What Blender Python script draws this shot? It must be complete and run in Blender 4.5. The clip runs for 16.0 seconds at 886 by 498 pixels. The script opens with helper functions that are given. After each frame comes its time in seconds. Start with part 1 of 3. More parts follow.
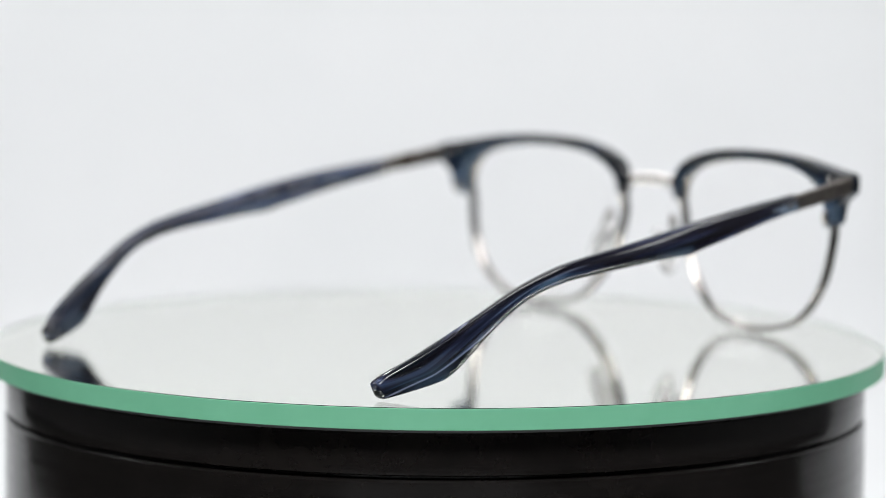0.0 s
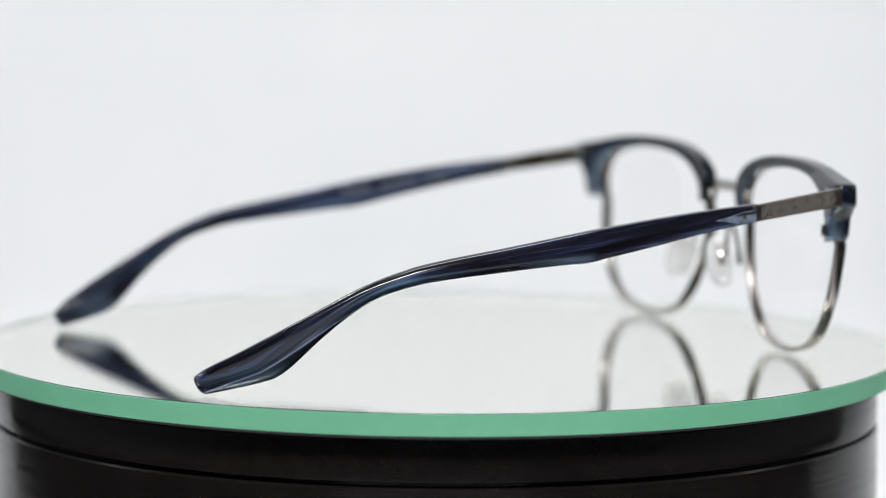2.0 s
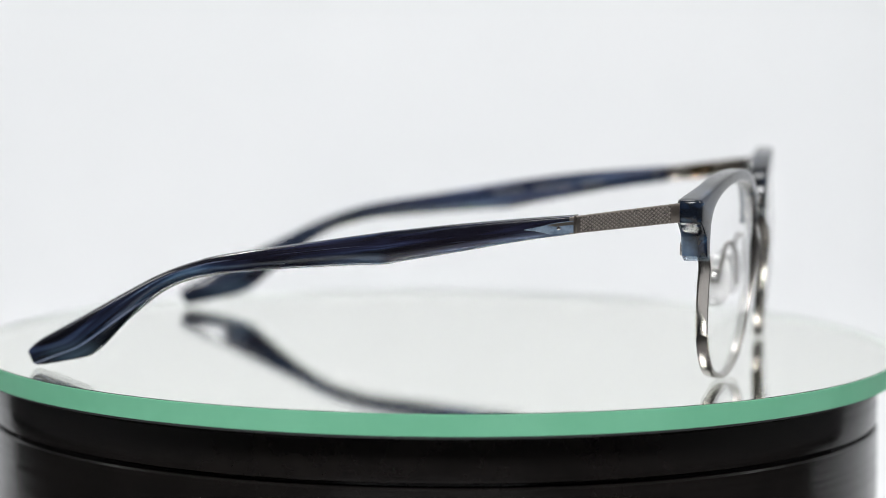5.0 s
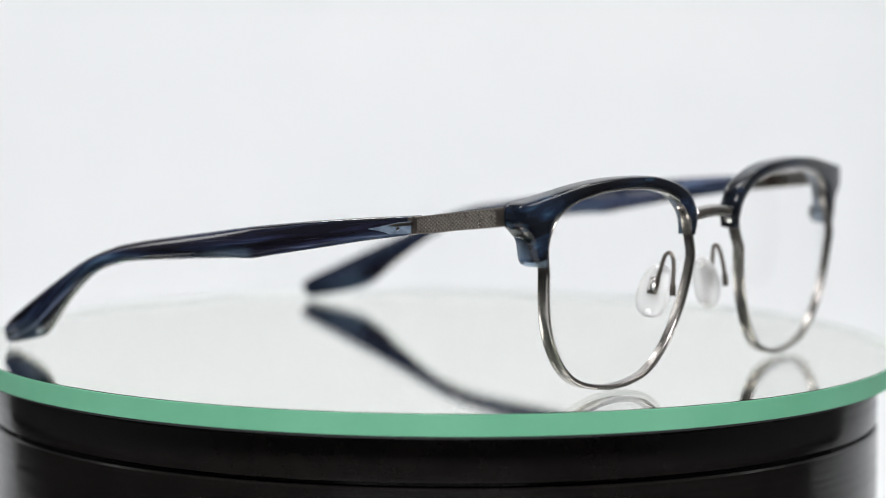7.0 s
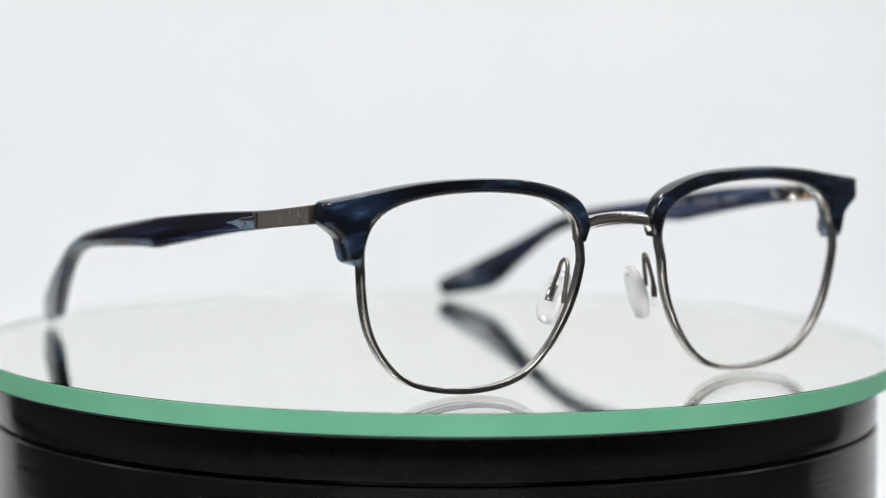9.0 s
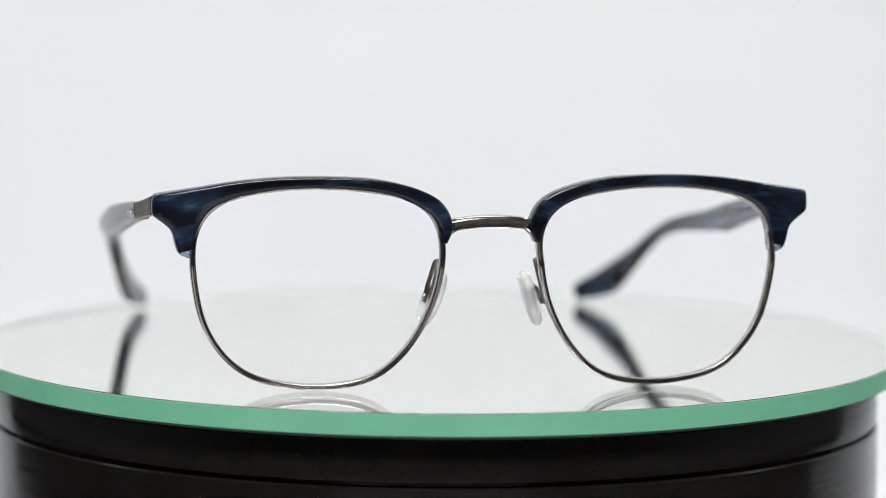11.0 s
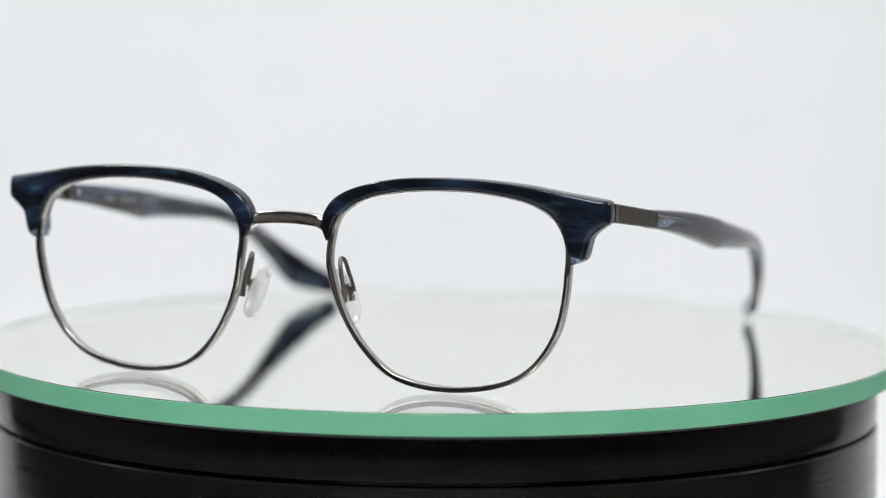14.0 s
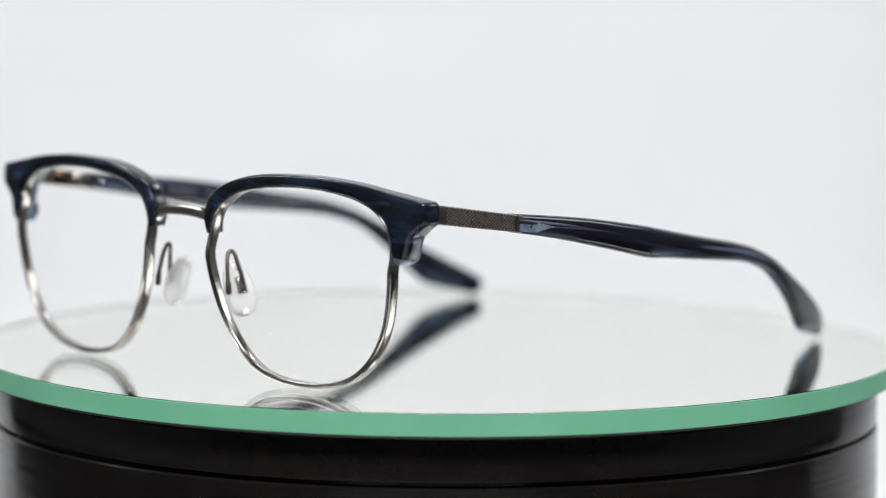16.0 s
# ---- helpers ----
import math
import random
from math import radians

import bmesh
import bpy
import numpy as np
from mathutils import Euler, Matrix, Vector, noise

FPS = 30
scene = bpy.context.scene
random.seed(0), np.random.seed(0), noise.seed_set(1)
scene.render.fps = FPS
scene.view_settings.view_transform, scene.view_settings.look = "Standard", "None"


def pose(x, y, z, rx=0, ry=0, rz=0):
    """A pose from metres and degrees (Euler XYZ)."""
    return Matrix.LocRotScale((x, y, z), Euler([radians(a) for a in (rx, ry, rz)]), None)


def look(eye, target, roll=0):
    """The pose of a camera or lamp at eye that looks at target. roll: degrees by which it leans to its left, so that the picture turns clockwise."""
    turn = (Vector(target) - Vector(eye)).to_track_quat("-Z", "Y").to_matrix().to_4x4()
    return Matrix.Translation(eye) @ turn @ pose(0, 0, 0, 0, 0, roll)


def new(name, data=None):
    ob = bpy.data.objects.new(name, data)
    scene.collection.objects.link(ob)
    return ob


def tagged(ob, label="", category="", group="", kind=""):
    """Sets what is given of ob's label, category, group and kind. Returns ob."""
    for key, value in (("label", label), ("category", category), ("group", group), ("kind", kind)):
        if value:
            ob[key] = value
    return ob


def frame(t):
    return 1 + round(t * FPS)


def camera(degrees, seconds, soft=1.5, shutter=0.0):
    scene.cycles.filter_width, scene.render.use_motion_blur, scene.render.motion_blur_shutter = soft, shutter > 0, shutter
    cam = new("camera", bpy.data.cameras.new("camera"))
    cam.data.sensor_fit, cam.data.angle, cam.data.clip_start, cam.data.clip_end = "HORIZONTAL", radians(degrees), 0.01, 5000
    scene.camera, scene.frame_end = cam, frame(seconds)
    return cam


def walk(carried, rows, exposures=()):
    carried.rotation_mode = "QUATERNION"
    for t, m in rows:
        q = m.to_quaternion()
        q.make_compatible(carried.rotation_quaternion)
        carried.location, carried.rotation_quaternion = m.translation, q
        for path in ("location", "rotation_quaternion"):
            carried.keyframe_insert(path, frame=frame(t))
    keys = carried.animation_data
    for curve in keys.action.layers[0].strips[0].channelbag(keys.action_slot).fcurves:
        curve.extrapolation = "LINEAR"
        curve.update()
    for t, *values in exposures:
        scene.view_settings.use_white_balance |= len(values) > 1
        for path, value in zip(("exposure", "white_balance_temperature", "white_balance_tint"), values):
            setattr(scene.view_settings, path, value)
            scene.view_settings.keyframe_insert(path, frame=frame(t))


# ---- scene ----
LENS = 16.507
cam = camera(LENS, 16.0, 0.85)
EYE = Vector((0.0, -0.7057, 0.0944))
AHEAD = Vector((math.sin(radians(0.125)) * math.cos(radians(5.8665)), math.cos(radians(0.125)) * math.cos(radians(5.8665)), -math.sin(radians(5.8665))))


def stand(back):
    """The camera on its line of sight, moved back by so many metres."""
    eye = EYE - AHEAD * back
    return look(eye, eye + AHEAD, 0.503)


walk(cam, [(0.0, stand(0.0210)), (0.5, stand(0.0205)), (0.6, stand(0.0195)), (0.7, stand(0.0115)), (0.8, stand(0.006)), (0.9, stand(0.0)),
           (1.0, stand(-0.0045)), (1.1, stand(-0.004)), (1.3, stand(-0.001)), (1.5, stand(0.0)), (6.0, stand(0.0)), (11.0, stand(0.0)), (16.0, stand(0.0))],
     [(0.0, 0.0), (1.0, 0.0), (2.5, 0.035), (3.5, 0.05), (8.0, 0.04), (10.5, 0.015), (12.0, -0.01), (14.0, 0.0), (16.0, 0.02)])
cam.data.dof.use_dof = True
cam.data.dof.focus_distance = 0.631
cam.data.dof.aperture_fstop = 9.5

# ---- world and lamps ----
world = bpy.data.worlds.new("dim_studio")
world.use_nodes = True
world.node_tree.nodes["Background"].inputs[0].default_value = (0.02, 0.021, 0.023, 1)
world.node_tree.nodes["Background"].inputs[1].default_value = 1.0
scene.world = world


def area_lamp(name, eye, target, wide, deep, watts, colour=(1, 1, 1)):
    data = bpy.data.lights.new(name, "AREA")
    data.shape, data.size, data.size_y, data.energy, data.color = "RECTANGLE", wide, deep, watts, colour
    ob = new(name, data)
    ob.matrix_world = look(eye, target)
    return ob


WHITE = (0.985, 0.995, 1.0)
area_lamp("overhead_softbox", (0.0, 0.20, 0.95), (0.0, 0.20, 0.0), 0.42, 0.30, 3.12, WHITE)
area_lamp("front_softbox", (0.0, -0.85, 0.95), (0.0, 0.20, 0.05), 0.50, 0.25, 13.4, WHITE)
area_lamp("back_softbox_west", (-0.44, 0.42, 0.82), (-0.05, 0.30, 0.05), 0.08, 0.08, 2.02, WHITE)
area_lamp("back_softbox_east", (0.46, 0.46, 0.80), (0.05, 0.30, 0.05), 0.08, 0.08, 0.95, WHITE)
area_lamp("side_softbox_west", (-0.95, 0.05, 0.55), (0.0, 0.0, 0.0), 0.34, 0.34, 2.2, WHITE)
area_lamp("side_softbox_east", (0.95, 0.05, 0.55), (0.0, 0.0, 0.0), 0.34, 0.34, 2.2, WHITE)


# ---- materials ----
def material(name):
    m = bpy.data.materials.new(name)
    m.use_nodes = True
    return m, m.node_tree.nodes, m.node_tree.links, m.node_tree.nodes["Principled BSDF"]


def wire(nodes, links, kind, **inputs):
    n = nodes.new(kind)
    for key, value in inputs.items():
        name = key.replace("_", " ")
        if hasattr(value, "is_linked"):
            links.new(value, n.inputs[name])
        else:
            n.inputs[name].default_value = value
    return n


def ramp(nodes, links, fac, stops):
    n = nodes.new("ShaderNodeValToRGB")
    while len(n.color_ramp.elements) < len(stops):
        n.color_ramp.elements.new(0.5)
    for e, (at, c) in zip(n.color_ramp.elements, stops):
        e.position, e.color = at, (*c, 1)
    links.new(fac, n.inputs[0])
    return n


def stretched(nodes, links, scale, turn=(0, 0, 0)):
    tc = nodes.new("ShaderNodeTexCoord")
    mp = nodes.new("ShaderNodeMapping")
    mp.inputs["Scale"].default_value = scale
    mp.inputs["Rotation"].default_value = [radians(a) for a in turn]
    links.new(tc.outputs["Object"], mp.inputs[0])
    return mp.outputs[0]


def bumped(nodes, links, bsdf, height, strength, distance):
    b = wire(nodes, links, "ShaderNodeBump", Strength=strength, Distance=distance)
    links.new(height, b.inputs["Height"])
    links.new(b.outputs[0], bsdf.inputs["Normal"])


def along(nodes, links, scale):
    at = nodes.new("ShaderNodeAttribute")
    at.attribute_name = "grain"
    mp = nodes.new("ShaderNodeMapping")
    mp.inputs["Scale"].default_value = scale
    links.new(at.outputs["Vector"], mp.inputs[0])
    return mp.outputs[0]


def acetate(name, scale, thin, pearl_sheen_most, rough, lift, violet_most):
    """Dark navy horn acetate: near black, with rare long streaks of violet, navy and clear pale blue, and clear blue patches."""
    m, n, l, b = material(name)
    v = along(n, l, scale)
    streak = wire(n, l, "ShaderNodeTexNoise", Vector=v, Scale=1.0, Detail=3.5, Roughness=0.58, Distortion=0.5)
    body = ramp(n, l, streak.outputs[0], [(at - lift, c) for at, c in [(0.34, (0.004, 0.004, 0.006)), (0.50, (0.008, 0.010, 0.017)), (0.60, (0.016, 0.022, 0.045)),
                                          (0.68, (0.034, 0.062, 0.115)), (0.80, (0.17, 0.25, 0.38))]])
    v2 = along(n, l, [k * 0.45 for k in scale])
    tone = wire(n, l, "ShaderNodeTexNoise", Vector=v2, Scale=1.3, Detail=2.0)
    violet = ramp(n, l, tone.outputs[0], [(0.40, (0.85, 1.0, 1.0)), (0.60, violet_most)])
    v3 = along(n, l, thin)
    hair = wire(n, l, "ShaderNodeTexNoise", Vector=v3, Scale=1.0, Detail=2.0, Distortion=0.3)
    # Fine pale streaks: the acetate's own, with pearly highlights put into the colour.
    pearl_sheen = ramp(n, l, hair.outputs[0], [(0.61, (0, 0, 0)), (0.73, pearl_sheen_most)])

    def blend(kind, fac, one, two):
        x = n.new("ShaderNodeMixRGB")
        x.blend_type = kind
        for k, value in ((0, fac), (1, one), (2, two)):
            if hasattr(value, "is_linked"):
                l.new(value, x.inputs[k])
            else:
                x.inputs[k].default_value = value
        return x.outputs[0]

    toned = blend("MULTIPLY", 1.0, body.outputs[0], violet.outputs[0])
    streaked = blend("ADD", 1.0, toned, pearl_sheen.outputs[0])
    at = n.new("ShaderNodeAttribute")
    at.attribute_name = "blue"
    fleck = wire(n, l, "ShaderNodeMath")
    fleck.operation = "MULTIPLY"
    l.new(at.outputs["Fac"], fleck.inputs[0])
    share = ramp(n, l, streak.outputs[0], [(0.25, (0.45,) * 3), (0.6, (1,) * 3)])
    l.new(share.outputs[0], fleck.inputs[1])
    l.new(blend("MIX", fleck.outputs[0], streaked, (0.115, 0.185, 0.285, 1)), b.inputs["Base Color"])
    fine = wire(n, l, "ShaderNodeTexNoise", Vector=stretched(n, l, (700, 700, 700)), Scale=1.0, Detail=3.0)
    gloss = ramp(n, l, fine.outputs[0], [(0.3, (rough * 0.85,) * 3), (0.7, (rough * 1.3,) * 3)])
    l.new(gloss.outputs[0], b.inputs["Roughness"])
    b.inputs["IOR"].default_value = 1.47
    return m


def metal(name, colour, rough, grain=(500, 500, 500), bump=0.0):
    m, n, l, b = material(name)
    v = stretched(n, l, grain)
    noise_ = wire(n, l, "ShaderNodeTexNoise", Vector=v, Scale=1.0, Detail=3.0)
    c = ramp(n, l, noise_.outputs[0], [(0.3, [k * 0.92 for k in colour]), (0.7, [k * 1.06 for k in colour])])
    l.new(c.outputs[0], b.inputs["Base Color"])
    r = ramp(n, l, noise_.outputs[0], [(0.3, (rough * 0.8,) * 3), (0.7, (rough * 1.3,) * 3)])
    l.new(r.outputs[0], b.inputs["Roughness"])
    b.inputs["Metallic"].default_value = 1.0
    if bump:
        bumped(n, l, b, noise_.outputs[0], bump, 0.0001)
    return m


def clear(name, colour, ior, rough):
    m, n, l, b = material(name)
    b.inputs["Base Color"].default_value = (*colour, 1)
    b.inputs["Transmission Weight"].default_value = 1.0
    b.inputs["IOR"].default_value = ior
    b.inputs["Roughness"].default_value = rough
    return m


def plain(name, low, high, scale, rough, bump=0.0, specular=0.5):
    m, n, l, b = material(name)
    t = wire(n, l, "ShaderNodeTexNoise", Vector=stretched(n, l, (scale,) * 3), Scale=1.0, Detail=5.0, Roughness=0.6)
    c = ramp(n, l, t.outputs[0], [(0.3, low), (0.7, high)])
    l.new(c.outputs[0], b.inputs["Base Color"])
    b.inputs["Roughness"].default_value = rough
    b.inputs["Specular IOR Level"].default_value = specular
    if bump:
        bumped(n, l, b, t.outputs[0], bump, 0.0005)
    return m


ACETATE_TEMPLE = acetate("navy_acetate_temple", (24, 430, 260), (17, 1100, 700), (0.20, 0.23, 0.34), 0.15, 0.01, (1.25, 0.97, 1.08))
ACETATE_BROW = acetate("navy_acetate_brow", (55, 170, 150), (60, 300, 200), (0.020, 0.044, 0.075), 0.17, -0.025, (0.9, 1.05, 1.0))
GUNMETAL = metal("gunmetal", (0.39, 0.363, 0.34), 0.2, (120, 120, 120))
DARKMETAL = metal("brown_gunmetal", (0.175, 0.153, 0.134), 0.36, (300, 2500, 2500))
STEEL = metal("bright_steel", (0.62, 0.61, 0.60), 0.2)
BRIGHT_GUN = metal("polished_gunmetal", (0.48, 0.46, 0.44), 0.16)
KNURL = metal("knurled_gunmetal", (0.22, 0.196, 0.177), 0.3, (700, 700, 700))
# Floor of the knurling: shade between the points put into its colour.
KNURL_SHADE = metal("shaded_knurl_floor", (0.11, 0.098, 0.088), 0.5, (400, 400, 400))
BROWN_METAL = metal("polished_brown_metal", (0.125, 0.080, 0.050), 0.22, (60, 300, 300))
LENS_GLASS = clear("coated_lens", (1, 1, 1), 1.12, 0.0)
SILICONE = clear("clear_silicone", (0.99, 0.99, 0.99), 1.09, 0.06)
SILICONE.node_tree.nodes["Principled BSDF"].inputs["Transmission Weight"].default_value = 0.7
SILICONE.node_tree.nodes["Principled BSDF"].inputs["Coat Weight"].default_value = 1.0
SILICONE.node_tree.nodes["Principled BSDF"].inputs["Coat IOR"].default_value = 1.55
SILICONE.node_tree.nodes["Principled BSDF"].inputs["Coat Roughness"].default_value = 0.04
_n, _l = SILICONE.node_tree.nodes, SILICONE.node_tree.links
_t = wire(_n, _l, "ShaderNodeBsdfTranslucent", Color=(1.0, 1.0, 1.0, 1))
_x = _n.new("ShaderNodeMixShader")
_x.inputs[0].default_value = 0.2
_l.new(_n["Principled BSDF"].outputs[0], _x.inputs[1])
_l.new(_t.outputs[0], _x.inputs[2])
_l.new(_x.outputs[0], _n["Material Output"].inputs[0])
# White of the pad core and of the painted highlights at the pad ends.
MILKY_GLINT = plain("milky_silicone_glint", (0.82, 0.83, 0.83), (0.88, 0.88, 0.88), 400, 0.3)
PALE = plain("pale_blue_acetate", (0.05, 0.075, 0.12), (0.26, 0.33, 0.42), 330, 0.12)
CLEAR_END = plain("clear_blue_acetate", (0.20, 0.29, 0.40), (0.46, 0.56, 0.66), 420, 0.12)
CLEAR_END.node_tree.nodes["Principled BSDF"].inputs["Transmission Weight"].default_value = 0.75
CLEAR_END.node_tree.nodes["Principled BSDF"].inputs["IOR"].default_value = 1.2
PRINT = plain("grey_print", (0.16, 0.16, 0.17), (0.24, 0.24, 0.25), 900, 0.5)
PLATE_GLASS = clear("plate_glass", (1.0, 1.0, 1.0), 1.12, 0.0)
GROUND_EDGE = plain("green_ground_edge", (0.180, 0.535, 0.325), (0.225, 0.60, 0.385), 60, 0.5, 0.0, 0.3)
# Pale colour stands in for backdrop light coming through the far edge.
INNER_EDGE = plain("backlit_inner_edge", (0.78, 0.84, 0.82), (0.84, 0.88, 0.87), 90, 0.8, 0.0, 0.1)
SILVERING, _n, _l, _b = material("mirror_silvering")
_b.inputs["Base Color"].default_value = (0.99, 1.0, 0.955, 1)
_b.inputs["Metallic"].default_value, _b.inputs["Roughness"].default_value = 1.0, 0.01
_n, _l = GROUND_EDGE.node_tree.nodes, GROUND_EDGE.node_tree.links
_t = wire(_n, _l, "ShaderNodeBsdfTranslucent", Color=(0.93, 0.97, 0.95, 1))
_x = _n.new("ShaderNodeMixShader")
_x.inputs[0].default_value = 0.12
_l.new(_n["Principled BSDF"].outputs[0], _x.inputs[1])
_l.new(_t.outputs[0], _x.inputs[2])
_l.new(_x.outputs[0], _n["Material Output"].inputs[0])
BACKING = plain("mirror_backing_paint", (0.05, 0.05, 0.05), (0.07, 0.07, 0.07), 200, 0.6)
BLACK_PLASTIC = plain("black_gloss_plastic", (0.006, 0.0055, 0.0051), (0.011, 0.0094, 0.0088), 120, 0.12, 0.03, 0.30)
_n, _l = BLACK_PLASTIC.node_tree.nodes, BLACK_PLASTIC.node_tree.links
_t = wire(_n, _l, "ShaderNodeTexNoise", Vector=stretched(_n, _l, (14, 14, 900)), Scale=1.0, Detail=4.0, Roughness=0.65)
_c = ramp(_n, _l, _t.outputs[0], [(0.35, (0.11, 0.11, 0.11)), (0.65, (0.22, 0.22, 0.22))])
_l.new(_c.outputs[0], _n["Principled BSDF"].inputs["Roughness"])
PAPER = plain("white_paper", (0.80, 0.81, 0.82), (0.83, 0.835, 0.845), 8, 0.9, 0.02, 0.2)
DARK_GROUND = plain("black_ground", (0.010, 0.010, 0.010), (0.018, 0.017, 0.017), 300, 0.9, 0.1, 0.1)
# Unseen walls: grey brightens what the rims reflect, dark stands for dim room.
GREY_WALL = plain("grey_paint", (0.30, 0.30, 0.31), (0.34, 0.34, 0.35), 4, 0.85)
DARK_WALL = plain("dark_room_grey", (0.035, 0.035, 0.037), (0.05, 0.05, 0.052), 4, 0.85)


# ---- mesh helpers; the glasses are drawn in millimetres ----
SHIFT_X, SHIFT_Y = -2.7, -57.8


def mm(x, y, z):
    return Vector(((x + SHIFT_X) / 1000, (y + SHIFT_Y) / 1000, z / 1000))


def part(name, bm, mat, parent=None, label="", smooth=True):
    bmesh.ops.recalc_face_normals(bm, faces=bm.faces)
    me = bpy.data.meshes.new(name)
    bm.to_mesh(me)
    bm.free()
    for mt in (mat if isinstance(mat, (list, tuple)) else [mat]):
        me.materials.append(mt)
    if smooth:
        me.shade_smooth()
        me.set_sharp_from_angle(angle=radians(38))
    ob = new(name, me)
    ob.parent = parent
    if label:
        tagged(ob, label)
    return ob


def grained(ob, coords, blue=None):
    """Stores, point by point, a place along, across and through the acetate, for its streaks, and where it is clear blue."""
    a = ob.data.attributes.new("grain", "FLOAT_VECTOR", "POINT")
    a.data.foreach_set("vector", [c for p in coords for c in p])
    a = ob.data.attributes.new("blue", "FLOAT", "POINT")
    a.data.foreach_set("value", blue or [0.0] * len(coords))
    return ob


def fade(x, low, high):
    """0 below low, 1 above high, smooth between."""
    f = min(max((x - low) / (high - low), 0), 1)
    return f * f * (3 - 2 * f)


def loft(bm, rings, closed=False, caps=True):
    """Skin a row of rings that have the same number of points."""
    rows = [[bm.verts.new(p) for p in ring] for ring in rings]
    n = len(rows[0])
    pairs = list(zip(rows, rows[1:])) + ([(rows[-1], rows[0])] if closed else [])
    for a, b in pairs:
        for i in range(n):
            bm.faces.new((a[i], a[(i + 1) % n], b[(i + 1) % n], b[i]))
    if caps and not closed:
        bm.faces.new(rows[0])
        bm.faces.new(rows[-1])
    return bm


def spline(points, steps, closed=False):
    """Catmull-Rom curve through the points."""
    pts = [Vector(p) for p in points]
    n, out = len(pts), []
    for i in range(n if closed else n - 1):
        if closed:
            a, b, c, d = (pts[(i + k - 1) % n] for k in range(4))
        else:
            a, b, c, d = pts[max(i - 1, 0)], pts[i], pts[i + 1], pts[min(i + 2, n - 1)]
        for k in range(steps):
            t = k / steps
            out.append(0.5 * (2 * b + (c - a) * t + (2 * a - 5 * b + 4 * c - d) * t * t + (3 * b - a - 3 * c + d) * t ** 3))
    if not closed:
        out.append(pts[-1])
    return out


def resample(pts, count):
    """Even spacing along an open line."""
    at = [0.0]
    for a, b in zip(pts, pts[1:]):
        at.append(at[-1] + (b - a).length)
    out, j = [], 0
    for k in range(count):
        s = at[-1] * k / (count - 1)
        while j < len(pts) - 2 and at[j + 1] < s:
            j += 1
        f = 0 if at[j + 1] == at[j] else (s - at[j]) / (at[j + 1] - at[j])
        out.append(pts[j].lerp(pts[j + 1], min(max(f, 0), 1)))
    return out


def soft_rect(hw, hh, r, seg=3):
    """A rounded rectangle as points (u, v)."""
    out = []
    for cx, cy, a0 in ((hw - r, hh - r, 0), (-hw + r, hh - r, 90), (-hw + r, -hh + r, 180), (hw - r, -hh + r, 270)):
        for k in range(seg + 1):
            a = radians(a0 + 90 * k / seg)
            out.append((cx + r * math.cos(a), cy + r * math.sin(a)))
    return out


def block(bm, centre, axes, half, r=0.15):
    """A box with rounded long edges; axes: three unit vectors, half: half sizes in millimetres."""
    c, (u, v, w) = Vector(centre), [Vector(a) for a in axes]
    rings = []
    for k, inset in ((-1, r), (-1, 0), (1, 0), (1, r)):
        depth = half[2] - (0 if inset else r)
        rings.append([mm(*(c + u * a + v * b + w * k * depth)) for a, b in soft_rect(half[0] - inset, half[1] - inset, r * 0.9, 2)])
    return loft(bm, rings)


def rod(bm, path, radius, sides=10):
    """A round wire along a path in millimetres."""
    rings = []
    for i, p in enumerate(path):
        d = (path[min(i + 1, len(path) - 1)] - path[max(i - 1, 0)]).normalized()
        u = d.cross(Vector((0.31, 0.2, 0.93))).normalized()
        v = d.cross(u)
        rr = radius if not callable(radius) else radius(i / (len(path) - 1))
        rings.append([mm(*(p + u * rr * math.cos(2 * math.pi * k / sides) + v * rr * math.sin(2 * math.pi * k / sides))) for k in range(sides)])
    return loft(bm, rings)


X, Y, Z = Vector((1, 0, 0)), Vector((0, 1, 0)), Vector((0, 0, 1))


# ---- the setting ----
def slab(name, lo, hi, mat, label):
    bm = bmesh.new()
    bmesh.ops.create_cube(bm, size=1)
    for v in bm.verts:
        v.co = Vector([lo[k] + (hi[k] - lo[k]) * (v.co[k] + 0.5) for k in range(3)])
    return tagged(part(name, bm, mat, smooth=False), label, name.split("_")[0], kind="structure")


TABLE = -0.18
# Added out of view, black so that the drum's front mirrors darkness.
slab("floor", (-1.7, -1.7, TABLE - 0.05), (1.7, 1.7, TABLE - 0.004), DARK_GROUND, "unseen black ground under the whole set, keeping the drum's reflections dark")
slab("wall_north", (-1.7, 1.7, TABLE - 0.05), (1.7, 1.8, 2.0), GREY_WALL, "grey painted studio wall")
slab("wall_south", (-1.7, -1.8, TABLE - 0.05), (1.7, -1.7, 2.0), DARK_WALL, "dark grey studio wall, unseen, standing for the dim room")
slab("wall_east", (1.7, -1.8, TABLE - 0.05), (1.8, 1.8, 2.0), GREY_WALL, "grey painted studio wall")
slab("wall_west", (-1.8, -1.8, TABLE - 0.05), (-1.7, 1.8, 2.0), GREY_WALL, "grey painted studio wall")
slab("ceiling", (-1.8, -1.8, 2.0), (1.8, 1.8, 2.1), DARK_WALL, "dark grey studio ceiling, unseen")


